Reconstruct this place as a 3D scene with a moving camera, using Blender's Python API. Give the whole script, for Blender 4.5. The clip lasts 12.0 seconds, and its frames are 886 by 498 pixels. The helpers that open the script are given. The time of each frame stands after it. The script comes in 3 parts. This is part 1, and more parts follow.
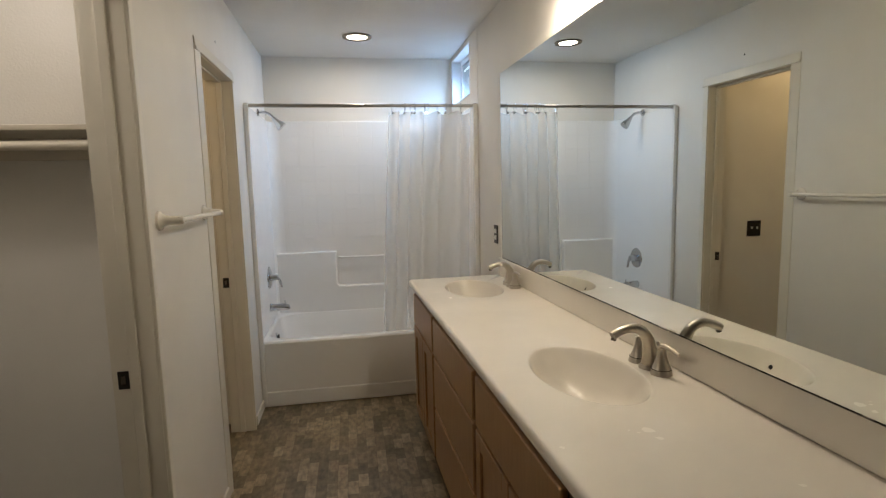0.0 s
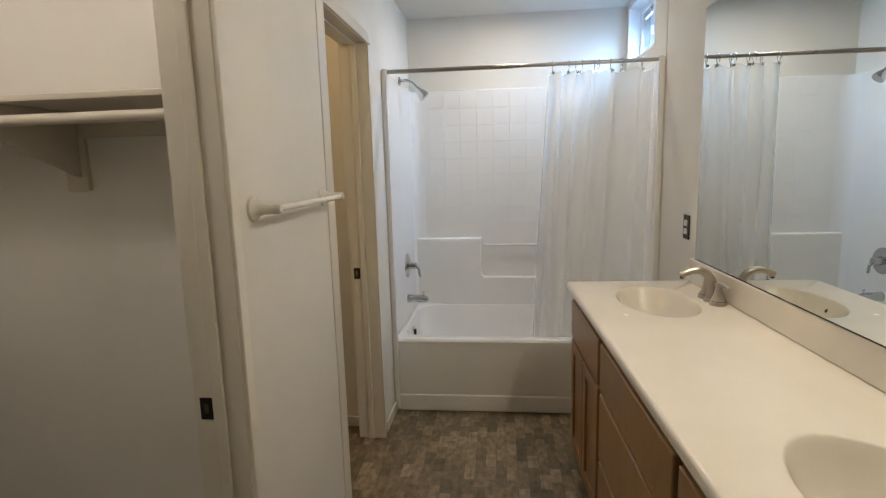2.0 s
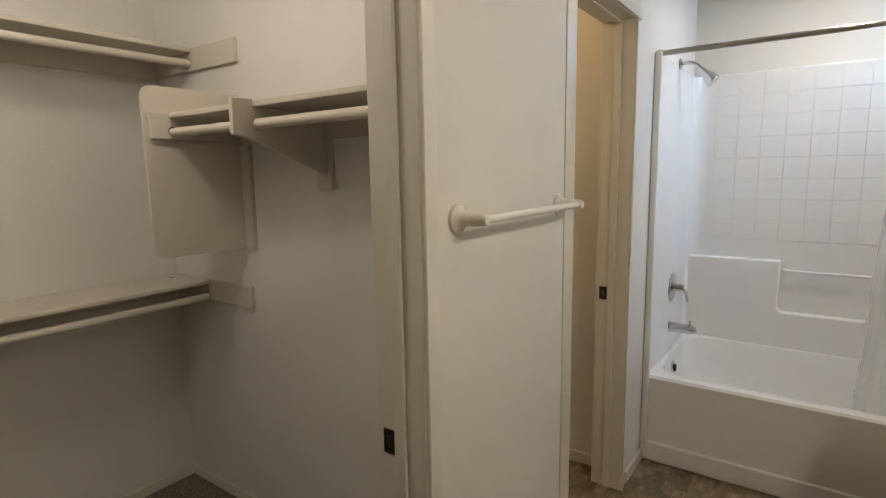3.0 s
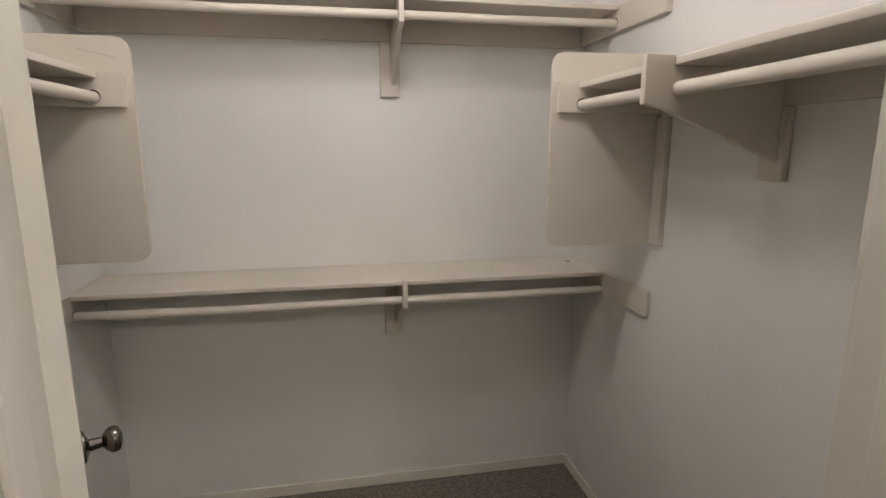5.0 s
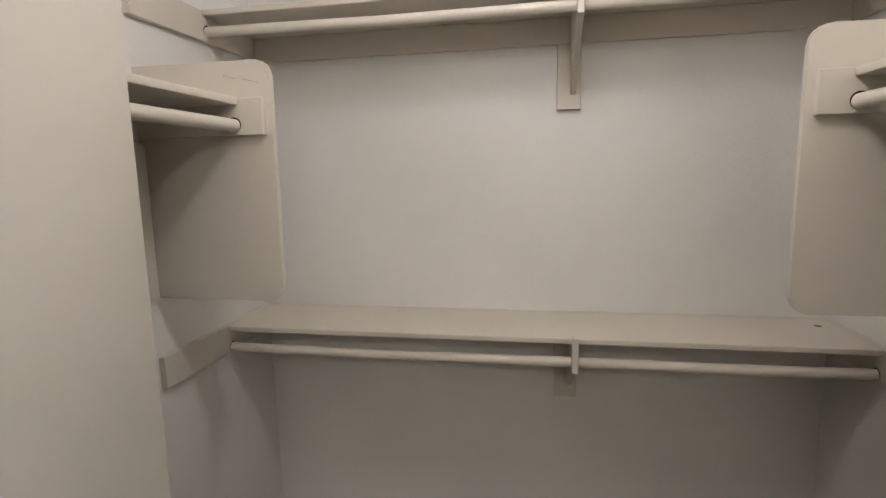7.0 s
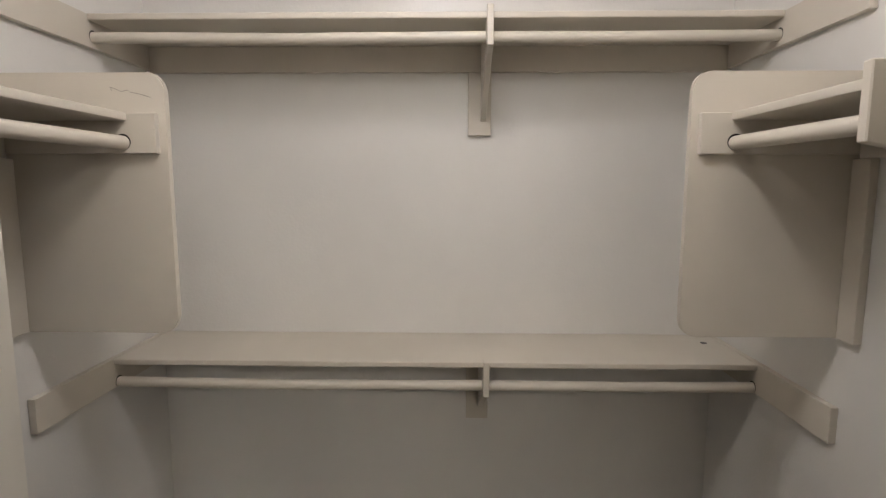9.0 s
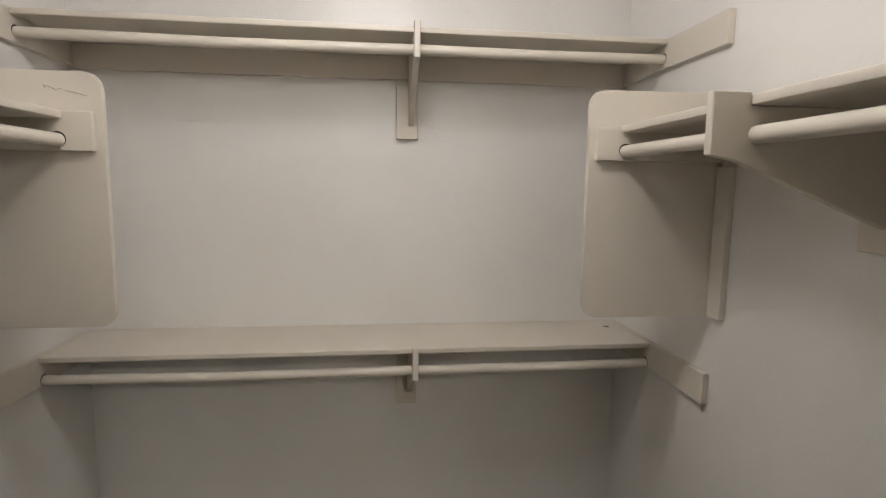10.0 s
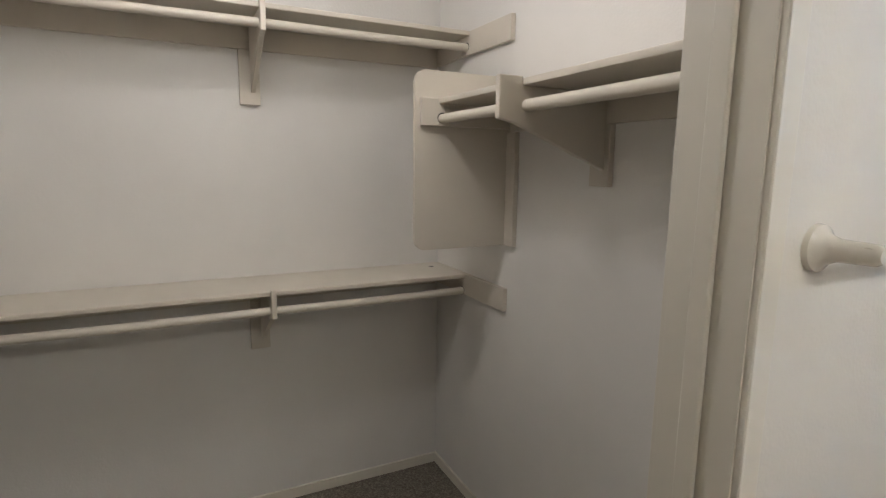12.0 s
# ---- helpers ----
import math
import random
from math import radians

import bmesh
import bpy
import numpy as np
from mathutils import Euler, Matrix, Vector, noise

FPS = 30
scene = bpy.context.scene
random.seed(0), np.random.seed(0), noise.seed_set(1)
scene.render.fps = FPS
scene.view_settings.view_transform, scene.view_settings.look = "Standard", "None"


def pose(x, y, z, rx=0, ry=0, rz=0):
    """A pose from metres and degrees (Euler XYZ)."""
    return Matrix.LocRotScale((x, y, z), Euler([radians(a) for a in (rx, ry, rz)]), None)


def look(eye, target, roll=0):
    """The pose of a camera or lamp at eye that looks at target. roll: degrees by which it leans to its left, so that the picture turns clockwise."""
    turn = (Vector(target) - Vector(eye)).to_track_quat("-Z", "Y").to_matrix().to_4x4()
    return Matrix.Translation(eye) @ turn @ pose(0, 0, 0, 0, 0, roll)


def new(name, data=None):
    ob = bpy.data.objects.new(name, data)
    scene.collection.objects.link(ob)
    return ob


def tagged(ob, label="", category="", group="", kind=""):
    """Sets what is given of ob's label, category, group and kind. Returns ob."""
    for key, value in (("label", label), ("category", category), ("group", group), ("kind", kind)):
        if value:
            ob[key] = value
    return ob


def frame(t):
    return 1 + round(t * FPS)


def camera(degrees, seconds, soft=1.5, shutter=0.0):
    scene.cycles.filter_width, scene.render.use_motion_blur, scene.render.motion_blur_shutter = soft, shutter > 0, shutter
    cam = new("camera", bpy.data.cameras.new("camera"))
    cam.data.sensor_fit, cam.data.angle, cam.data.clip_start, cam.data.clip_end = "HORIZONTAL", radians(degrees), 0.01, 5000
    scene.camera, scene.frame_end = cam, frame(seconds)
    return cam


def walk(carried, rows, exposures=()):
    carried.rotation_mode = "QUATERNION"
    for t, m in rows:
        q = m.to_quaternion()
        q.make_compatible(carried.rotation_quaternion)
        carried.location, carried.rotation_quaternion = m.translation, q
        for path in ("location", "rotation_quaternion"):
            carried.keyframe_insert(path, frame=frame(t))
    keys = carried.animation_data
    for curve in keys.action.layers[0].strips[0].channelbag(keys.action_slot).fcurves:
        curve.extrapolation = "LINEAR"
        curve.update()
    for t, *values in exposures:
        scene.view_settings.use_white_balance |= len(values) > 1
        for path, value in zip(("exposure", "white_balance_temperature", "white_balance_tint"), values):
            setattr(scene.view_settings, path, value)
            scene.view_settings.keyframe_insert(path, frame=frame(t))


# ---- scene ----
cam = camera(80.0, 12.0, soft=1.25)
PATH = [
    (0, (0.8, 0.826, 1.484), (1.139, 2.782, 1.242), -1.4),
    (0.5, (0.809, 0.883, 1.477), (1.127, 2.837, 1.188), -1.1),
    (1, (0.824, 1.016, 1.478), (1.075, 2.974, 1.154), -1.0),
    (1.5, (0.817, 1.208, 1.493), (0.917, 3.178, 1.163), -1.3),
    (2, (0.818, 1.414, 1.484), (0.597, 3.378, 1.175), -1.6),
    (2.5, (0.866, 1.598, 1.494), (0.157, 3.444, 1.198), -1.5),
    (3, (0.818, 1.777, 1.492), (-0.328, 3.39, 1.201), -1.0),
    (3.5, (0.729, 1.904, 1.503), (-0.743, 3.225, 1.204), -0.9),
    (3.7, (0.696, 1.932, 1.506), (-0.881, 3.124, 1.205), -1.1),
    (5.3, (0.474, 2.072, 1.517), (-1.477, 2.288, 1.129), 0.3),
    (5.5, (0.44, 2.09, 1.511), (-1.519, 2.219, 1.126), 0.4),
    (6, (0.32, 2.135, 1.52), (-1.647, 2.072, 1.164), -0.3),
    (6.5, (0.206, 2.166, 1.523), (-1.75, 1.901, 1.2), -1.0),
    (6.7, (0.189, 2.158, 1.522), (-1.756, 1.811, 1.214), -1.3),
    (8.3, (0.064, 2.157, 1.548), (-1.887, 1.8, 1.292), -0.7),
    (8.5, (0.084, 2.157, 1.551), (-1.882, 1.889, 1.297), -0.5),
    (9, (0.143, 2.163, 1.553), (-1.842, 2.122, 1.308), 0.1),
    (9.5, (0.208, 2.169, 1.549), (-1.774, 2.297, 1.313), 0.5),
    (10, (0.273, 2.147, 1.552), (-1.698, 2.386, 1.311), 0.7),
    (10.5, (0.361, 2.133, 1.54), (-1.602, 2.42, 1.285), 0.7),
    (11, (0.443, 2.09, 1.524), (-1.498, 2.478, 1.237), 1.1),
    (11.5, (0.508, 2.031, 1.52), (-1.388, 2.59, 1.213), 0.8),
    (12, (0.573, 1.98, 1.492), (-1.194, 2.861, 1.177), 0.7),
]
EXPOSURES = [(0, 0.0, 6450, 11), (1.5, 0.06, 6450, 11), (2.5, 0.19, 6450, 10), (3.7, 0.28, 6150, 12), (5.3, 0.72, 5650, 14), (8.5, 0.6, 5650, 14), (10.5, 0.68, 5600, 12), (12, 0.54, 5600, 12)]
walk(cam, [(t, look(eye, target, roll)) for t, eye, target, roll in PATH], EXPOSURES)

# ---- world and lights ----
world = bpy.data.worlds.new("sky")
scene.world = world
world.use_nodes = True
wn = world.node_tree.nodes
sky = wn.new("ShaderNodeTexSky")
sky.sky_type, sky.sun_disc = "NISHITA", False
sky.sun_elevation, sky.sun_rotation = radians(50), radians(200)
world.node_tree.links.new(sky.outputs[0], wn["Background"].inputs[0])
wn["Background"].inputs[1].default_value = 0.12


def lamp(name, kind, m, energy, colour, size=0.1, size_y=0.0):
    d = bpy.data.lights.new(name, kind)
    d.energy, d.color = energy, colour
    if kind == "AREA":
        d.shape, d.size, d.size_y = "RECTANGLE", size, size_y or size
    else:
        d.shadow_soft_size = size
    ob = new(name, d)
    ob.matrix_world = m
    return ob


WARM = (1.0, 0.87, 0.70)
SUN = lamp("sun", "SUN", look((0, 0, 5), (0.6, 0.5, 4.2)), 2.0, (1.0, 0.95, 0.88))
SUN.data.angle = radians(0.5)
DAY = lamp("window_daylight", "AREA", look((1.868, 4.975, 2.31), (0.868, 4.95, 1.35)), 7.8, (0.36, 0.62, 1.0), 0.44, 0.30)
DAY.data.spread = radians(125)
for y in (2.40, 2.68, 2.96):
    lamp("vanity_bulb", "POINT", pose(1.580 + 0.0279 * (3.75 - y), y, 2.270), 8.3, WARM, 0.06)
lamp("tub_bulb", "AREA", look((0.90, 4.725, 2.5235), (0.90, 4.725, 0)), 5.2, WARM, 0.095)
lamp("closet_bulb", "POINT", pose(-0.60, 2.13, 2.355), 11.0, (1.0, 0.895, 0.775), 0.12)
lamp("toilet_bulb", "POINT", pose(-0.75, 3.75, 2.40), 6.0, (1.0, 0.70, 0.36), 0.08)


# ---- materials ----
def nodes_of(name):
    m = bpy.data.materials.new(name)
    m.use_nodes = True
    n, l = m.node_tree.nodes, m.node_tree.links
    return m, n, l, n["Principled BSDF"]


def coords(n, l, scale):
    tc, mp = n.new("ShaderNodeTexCoord"), n.new("ShaderNodeMapping")
    mp.inputs["Scale"].default_value = scale if isinstance(scale, tuple) else (scale,) * 3
    l.new(tc.outputs["Object"], mp.inputs[0])
    return mp.outputs[0]


def noisy(n, l, vec, scale, detail=3.0):
    t = n.new("ShaderNodeTexNoise")
    t.inputs["Scale"].default_value, t.inputs["Detail"].default_value = scale, detail
    l.new(vec, t.inputs["Vector"])
    return t.outputs["Fac"]


def ramp(n, l, fac, stops):
    r = n.new("ShaderNodeValToRGB")
    while len(r.color_ramp.elements) < len(stops):
        r.color_ramp.elements.new(0.5)
    for e, (p, c) in zip(r.color_ramp.elements, stops):
        e.position, e.color = p, (*c, 1)
    l.new(fac, r.inputs[0])
    return r.outputs[0]


def bumped(n, l, bsdf, height, strength, distance):
    b = n.new("ShaderNodeBump")
    b.inputs["Strength"].default_value, b.inputs["Distance"].default_value = strength, distance
    l.new(height, b.inputs["Height"])
    l.new(b.outputs[0], bsdf.inputs["Normal"])


def coat(name, base, rough=0.5, grain=120.0, relief=0.25, depth=0.002, vary=0.06, metal=0.0, spec=0.5):
    """Paint, plastic, porcelain or metal: a base colour with faint blotches, uneven gloss and fine relief."""
    m, n, l, b = nodes_of(name)
    v = coords(n, l, 1.0)
    lo, hi = tuple(c * (1 - vary) for c in base), tuple(min(1, c * (1 + vary)) for c in base)
    l.new(ramp(n, l, noisy(n, l, v, 2.3, 5), [(0.3, lo), (0.7, hi)]), b.inputs["Base Color"])
    r = ramp(n, l, noisy(n, l, v, 7.0, 4), [(0.3, (rough * 0.85,) * 3), (0.7, (min(1, rough * 1.15),) * 3)])
    l.new(r, b.inputs["Roughness"])
    b.inputs["Metallic"].default_value = metal
    b.inputs["Specular IOR Level"].default_value = spec
    if relief:
        bumped(n, l, b, noisy(n, l, v, grain, 3), relief, depth)
    return m


WALL = coat("wall_paint", (0.74, 0.71, 0.65), 0.55, 140, 0.2, 0.0025, 0.03)
CLOSET_WALL = coat("closet_wall_paint", (0.74, 0.72, 0.68), 0.33, 110, 0.28, 0.0025, 0.035)
CEIL = coat("ceiling_paint", (0.74, 0.72, 0.68), 0.6, 90, 0.5, 0.003, 0.03)
TRIM = coat("trim_paint", (0.71, 0.67, 0.58), 0.34, 40, 0.08, 0.001, 0.03)
SHELF_PAINT = coat("shelf_paint", (0.62, 0.57, 0.485), 0.42, 60, 0.10, 0.001, 0.05)
TUB = coat("fiberglass", (0.83, 0.82, 0.80), 0.16, 9, 0.05, 0.002, 0.015)
MARBLE = coat("cultured_marble", (0.77, 0.72, 0.635), 0.24, 6, 0.03, 0.001, 0.05)
CERAMIC = coat("white_ceramic", (0.80, 0.76, 0.68), 0.2, 20, 0.03, 0.001, 0.02)
CHROME = coat("chrome", (0.60, 0.61, 0.63), 0.12, 30, 0.0, 0.001, 0.03, 1.0)
NICKEL = coat("brushed_nickel", (0.50, 0.46, 0.40), 0.36, 300, 0.04, 0.0005, 0.06, 1.0)
STEEL = coat("rod_steel", (0.50, 0.48, 0.45), 0.3, 300, 0.04, 0.0005, 0.08, 1.0)
BRONZE = coat("dark_bronze", (0.035, 0.030, 0.026), 0.32, 50, 0.05, 0.0005, 0.2, 0.7)
PEWTER = coat("pewter", (0.16, 0.14, 0.12), 0.25, 50, 0.05, 0.0005, 0.15, 1.0)
WHITE_PLASTIC = coat("white_plastic", (0.8, 0.79, 0.76), 0.35, 40, 0.03, 0.0005, 0.02)
VINYL_FRAME = coat("window_vinyl", (0.82, 0.83, 0.84), 0.4, 40, 0.04, 0.0005, 0.02)
RECESS = coat("toe_kick_black", (0.03, 0.022, 0.018), 0.6, 50, 0.2, 0.001, 0.2)


def wood_material(name, deep):
    """Stained maple; deep scales how light the colour is, far below 1 for wood in shade."""
    m, n, l, b = nodes_of(name)
    v = coords(n, l, (14.0, 14.0, 1.6))
    fine = noisy(n, l, v, 6.0, 6)
    l.new(ramp(n, l, fine, [(p, tuple(c * deep for c in q)) for p, q in ((0.25, (0.26, 0.138, 0.056)), (0.55, (0.305, 0.168, 0.070)), (0.8, (0.345, 0.197, 0.087)))]), b.inputs["Base Color"])
    b.inputs["Roughness"].default_value = 0.38
    bumped(n, l, b, fine, 0.08, 0.001)
    return m


# second copy: the same maple with the shade of the front gaps in its colour
WOOD, SHADED_WOOD = wood_material("maple_stain", 0.98), wood_material("maple_shaded", 0.22)


def vinyl_material():
    m, n, l, b = nodes_of("printed_vinyl")
    v = coords(n, l, 1.0)
    sw = n.new("ShaderNodeMapping")
    sw.inputs["Rotation"].default_value = (0, 0, radians(90))
    l.new(v, sw.inputs[0])
    br = n.new("ShaderNodeTexBrick")
    br.offset, br.offset_frequency = 0.5, 2
    for key, val in (("Scale", 1.0), ("Mortar Size", 0.0012), ("Mortar Smooth", 0.4), ("Bias", 0.0), ("Brick Width", 0.115), ("Row Height", 0.052)):
        br.inputs[key].default_value = val
    br.inputs["Color1"].default_value, br.inputs["Color2"].default_value = (0.0, 0.0, 0.0, 1), (1, 1, 1, 1)
    br.inputs["Mortar"].default_value = (0.22, 0.22, 0.22, 1)
    l.new(sw.outputs[0], br.inputs["Vector"])
    tone = ramp(n, l, br.outputs["Color"], [(0.0, (0.115, 0.088, 0.052)), (0.35, (0.172, 0.133, 0.080)), (0.7, (0.228, 0.182, 0.114)), (1.0, (0.300, 0.243, 0.158))])
    st = coords(n, l, (26.0, 12.0, 20.0))
    mix = n.new("ShaderNodeMix")
    mix.data_type, mix.blend_type = "RGBA", "MULTIPLY"
    mix.inputs["Factor"].default_value = 0.9
    l.new(tone, mix.inputs["A"])
    l.new(ramp(n, l, noisy(n, l, st, 1.6, 5), [(0.28, (0.5, 0.48, 0.46)), (0.72, (1.45, 1.43, 1.40))]), mix.inputs["B"])
    l.new(mix.outputs["Result"], b.inputs["Base Color"])
    l.new(ramp(n, l, noisy(n, l, v, 5.0, 4), [(0.3, (0.34,) * 3), (0.7, (0.5,) * 3)]), b.inputs["Roughness"])
    bumped(n, l, b, br.outputs["Fac"], -0.12, 0.001)
    return m


VINYL = vinyl_material()


def carpet_material():
    m, n, l, b = nodes_of("carpet_pile")
    v = coords(n, l, 1.0)
    l.new(ramp(n, l, noisy(n, l, v, 120.0, 4), [(0.3, (0.11, 0.094, 0.072)), (0.55, (0.21, 0.185, 0.145)), (0.75, (0.33, 0.295, 0.24))]), b.inputs["Base Color"])
    b.inputs["Roughness"].default_value = 0.95
    bumped(n, l, b, noisy(n, l, v, 170.0, 2), 0.9, 0.008)
    return m


CARPET = carpet_material()


def mirror_material():
    m, n, l, b = nodes_of("mirror_silver")
    b.inputs["Base Color"].default_value = (0.755, 0.785, 0.76, 1)
    b.inputs["Metallic"].default_value, b.inputs["Roughness"].default_value = 1.0, 0.012
    return m


MIRROR = mirror_material()


def glass_material():
    m, n, l, b = nodes_of("window_glass")
    b.inputs["Base Color"].default_value = (0.93, 0.96, 0.97, 1)
    b.inputs["Transmission Weight"].default_value, b.inputs["Roughness"].default_value, b.inputs["IOR"].default_value = 1.0, 0.02, 1.45
    return m


GLASS = glass_material()


def curtain_material():
    m, n, l, b = nodes_of("frosted_vinyl")
    tr, tl, gl, m1, m2 = (n.new(k) for k in ("ShaderNodeBsdfTransparent", "ShaderNodeBsdfTranslucent", "ShaderNodeBsdfGlossy", "ShaderNodeMixShader", "ShaderNodeMixShader"))
    df, m3 = n.new("ShaderNodeBsdfDiffuse"), n.new("ShaderNodeMixShader")
    tl.inputs[0].default_value = df.inputs[0].default_value = (0.88, 0.87, 0.86, 1)
    tr.inputs[0].default_value = (0.95, 0.95, 0.95, 1)
    gl.inputs["Roughness"].default_value = 0.16
    crease = n.new("ShaderNodeBump")
    crease.inputs["Strength"].default_value, crease.inputs["Distance"].default_value = 0.9, 0.012
    l.new(noisy(n, l, coords(n, l, (16.0, 16.0, 5.0)), 1.0, 5), crease.inputs["Height"])
    for k in (gl, df, tl):
        l.new(crease.outputs[0], k.inputs["Normal"])
    m3.inputs[0].default_value, m1.inputs[0].default_value, m2.inputs[0].default_value = 0.38, 0.67, 0.10
    l.new(tl.outputs[0], m3.inputs[1])
    l.new(df.outputs[0], m3.inputs[2])
    l.new(m3.outputs[0], m1.inputs[1])
    l.new(tr.outputs[0], m1.inputs[2])
    l.new(m1.outputs[0], m2.inputs[1])
    l.new(gl.outputs[0], m2.inputs[2])
    l.new(m2.outputs[0], n["Material Output"].inputs[0])
    return m


CURTAIN = curtain_material()


def glow_material(name, colour, strength):
    m, n, l, b = nodes_of(name)
    b.inputs["Base Color"].default_value = (0.9, 0.88, 0.82, 1)
    b.inputs["Emission Color"].default_value = (*colour, 1)
    b.inputs["Emission Strength"].default_value = strength
    return m


GLOW = glow_material("lamp_glow", (1.0, 0.86, 0.66), 14.0)
SHADE_GLOW = glow_material("shade_glow", (1.0, 0.84, 0.62), 3.0)


# ---- mesh helpers ----
def add_box(bm, x0, x1, y0, y1, z0, z1, bevel=0.0, seg=2):
    vs = [bm.verts.new((x, y, z)) for x in (x0, x1) for y in (y0, y1) for z in (z0, z1)]
    fs = [bm.faces.new([vs[i] for i in f]) for f in ((0, 1, 3, 2), (4, 6, 7, 5), (0, 4, 5, 1), (2, 3, 7, 6), (0, 2, 6, 4), (1, 5, 7, 3))]
    if bevel:
        es = list({e for f in fs for e in f.edges})
        bmesh.ops.bevel(bm, geom=es, offset=bevel, segments=seg, profile=0.5, affect="EDGES")
    return bm


def box(*a, **k):
    return add_box(bmesh.new(), *a, **k)


def add_prism(bm, outline, axis, a0, a1):
    """An outline in a plane, drawn out along an axis from a0 to a1."""
    def at(p, a):
        return {"x": (a, p[0], p[1]), "y": (p[0], a, p[1]), "z": (p[0], p[1], a)}[axis]
    lo, hi = [bm.verts.new(at(p, a0)) for p in outline], [bm.verts.new(at(p, a1)) for p in outline]
    k = len(outline)
    for i in range(k):
        bm.faces.new((lo[i], lo[(i + 1) % k], hi[(i + 1) % k], hi[i]))
    bm.faces.new(lo[::-1])
    bm.faces.new(hi)
    return bm


def rounded(u0, u1, v0, v1, r, corners=(1, 1, 1, 1), k=6):
    """Outline of a rectangle with rounded corners: lower left, lower right, upper right, upper left."""
    pts = []
    for (cu, cv, a0), on in zip(((u0, v0, 180), (u1, v0, 270), (u1, v1, 0), (u0, v1, 90)), corners):
        if not on:
            pts.append((cu, cv))
            continue
        ou, ov = cu + (r if cu == u0 else -r), cv + (r if cv == v0 else -r)
        pts += [(ou + r * math.cos(radians(a0 + 90 * i / k)), ov + r * math.sin(radians(a0 + 90 * i / k))) for i in range(k + 1)]
    return pts


def add_tube(bm, pts, radii, k=14, cap=True):
    """A round tube along points; radii is one number or one for each point."""
    pts = [Vector(p) for p in pts]
    rr = radii if isinstance(radii, (list, tuple)) else [radii] * len(pts)
    up, rings = None, []
    for i, p in enumerate(pts):
        d = (pts[min(i + 1, len(pts) - 1)] - pts[max(i - 1, 0)]).normalized()
        if up is None:
            up = d.orthogonal().normalized()
        up = (up - d * up.dot(d)).normalized()
        w = d.cross(up)
        rings.append([bm.verts.new(p + rr[i] * (math.cos(2 * math.pi * j / k) * up + math.sin(2 * math.pi * j / k) * w)) for j in range(k)])
    for a, b in zip(rings, rings[1:]):
        for j in range(k):
            bm.faces.new((a[j], a[(j + 1) % k], b[(j + 1) % k], b[j]))
    if cap:
        bm.faces.new(rings[0][::-1])
        bm.faces.new(rings[-1])
    return bm


def tube(pts, radii, k=14, cap=True):
    return add_tube(bmesh.new(), pts, radii, k, cap)


def curve_through(pts, k=6):
    """A smooth line through points."""
    p = [Vector(q) for q in pts]
    p = [2 * p[0] - p[1]] + p + [2 * p[-1] - p[-2]]
    out = []
    for i in range(1, len(p) - 2):
        for j in range(k):
            t = j / k
            out.append(0.5 * (2 * p[i] + (p[i + 1] - p[i - 1]) * t + (2 * p[i - 1] - 5 * p[i] + 4 * p[i + 1] - p[i + 2]) * t * t + (3 * p[i] - p[i - 1] - 3 * p[i + 1] + p[i + 2]) * t ** 3))
    return out + [p[-2]]


def weigh_normals(me, limit):
    """Large faces stay flat up to their rounded edges: corner normals weighted by face area, split at sharp angles."""
    flat = [(p.normal.copy(), p.area) for p in me.polygons]
    around = [[] for _ in me.vertices]
    for p in me.polygons:
        for v in p.vertices:
            around[v].append(p.index)
    out = []
    for p in me.polygons:
        own = flat[p.index][0]
        for v in p.vertices:
            total = Vector((0, 0, 0))
            for k in around[v]:
                if flat[k][0].dot(own) > limit:
                    total += flat[k][0] * flat[k][1]
            out.append(total.normalized() if total.length > 1e-12 else own)
    me.normals_split_custom_set(out)


def mesh_of(name, bm, material, smooth=40.0):
    bmesh.ops.recalc_face_normals(bm, faces=bm.faces)
    me = bpy.data.meshes.new(name)
    bm.to_mesh(me)
    bm.free()
    me.materials.append(material)
    if smooth:
        me.shade_smooth()
        weigh_normals(me, math.cos(radians(smooth)))
    return me


def part(name, bm, material, parent, label=""):
    ob = new(name, mesh_of(name, bm, material))
    ob.parent = parent
    return tagged(ob, label)


def thing(name, label, category, group="", kind=""):
    """A root at the thing's base; parts keep world coordinates."""
    ob = new(name)
    ob.empty_display_size = 0.05
    return tagged(ob, label, category, group, kind)


def solid(name, bm, material, label, category, group="", kind=""):
    return tagged(new(name, mesh_of(name, bm, material)), label, category, group, kind)


def structure(name, bm, material, label="", category=""):
    return solid(name, bm, material, label or name.replace("_", " "), category or name.split("_")[0], kind="structure")


# ---- the plan ----
LX, RX = 0.155, 1.712            # bathroom side walls
CX = 0.030                       # closet and toilet room face of the left wall
RT = 1.690                       # right wall of the tub alcove
VANITY_TURN = Matrix.Translation((1.712, 3.75, 0)) @ Matrix.Rotation(radians(1.6), 4, "Z") @ Matrix.Translation((-1.712, -3.75, 0))   # the vanity wall runs slightly askew
TUB_Y, BACK_Y, SOUTH_Y = 4.455, 5.36, -0.9
TOP = 2.53                       # ceilings
CW, CN, CS = -1.66, 3.065, 1.134   # closet west, north and south walls
D0, D1, DH = 1.785, 2.63, 2.10   # closet doorway
W0, W1 = 3.44, 4.10             # toilet room doorway
WN, WW = 4.235, -1.5              # toilet room north and west walls


def wall(name, boxes, material, label):
    bm = bmesh.new()
    for b in boxes:
        add_box(bm, *b)
    return structure(name, bm, material, label, "wall")


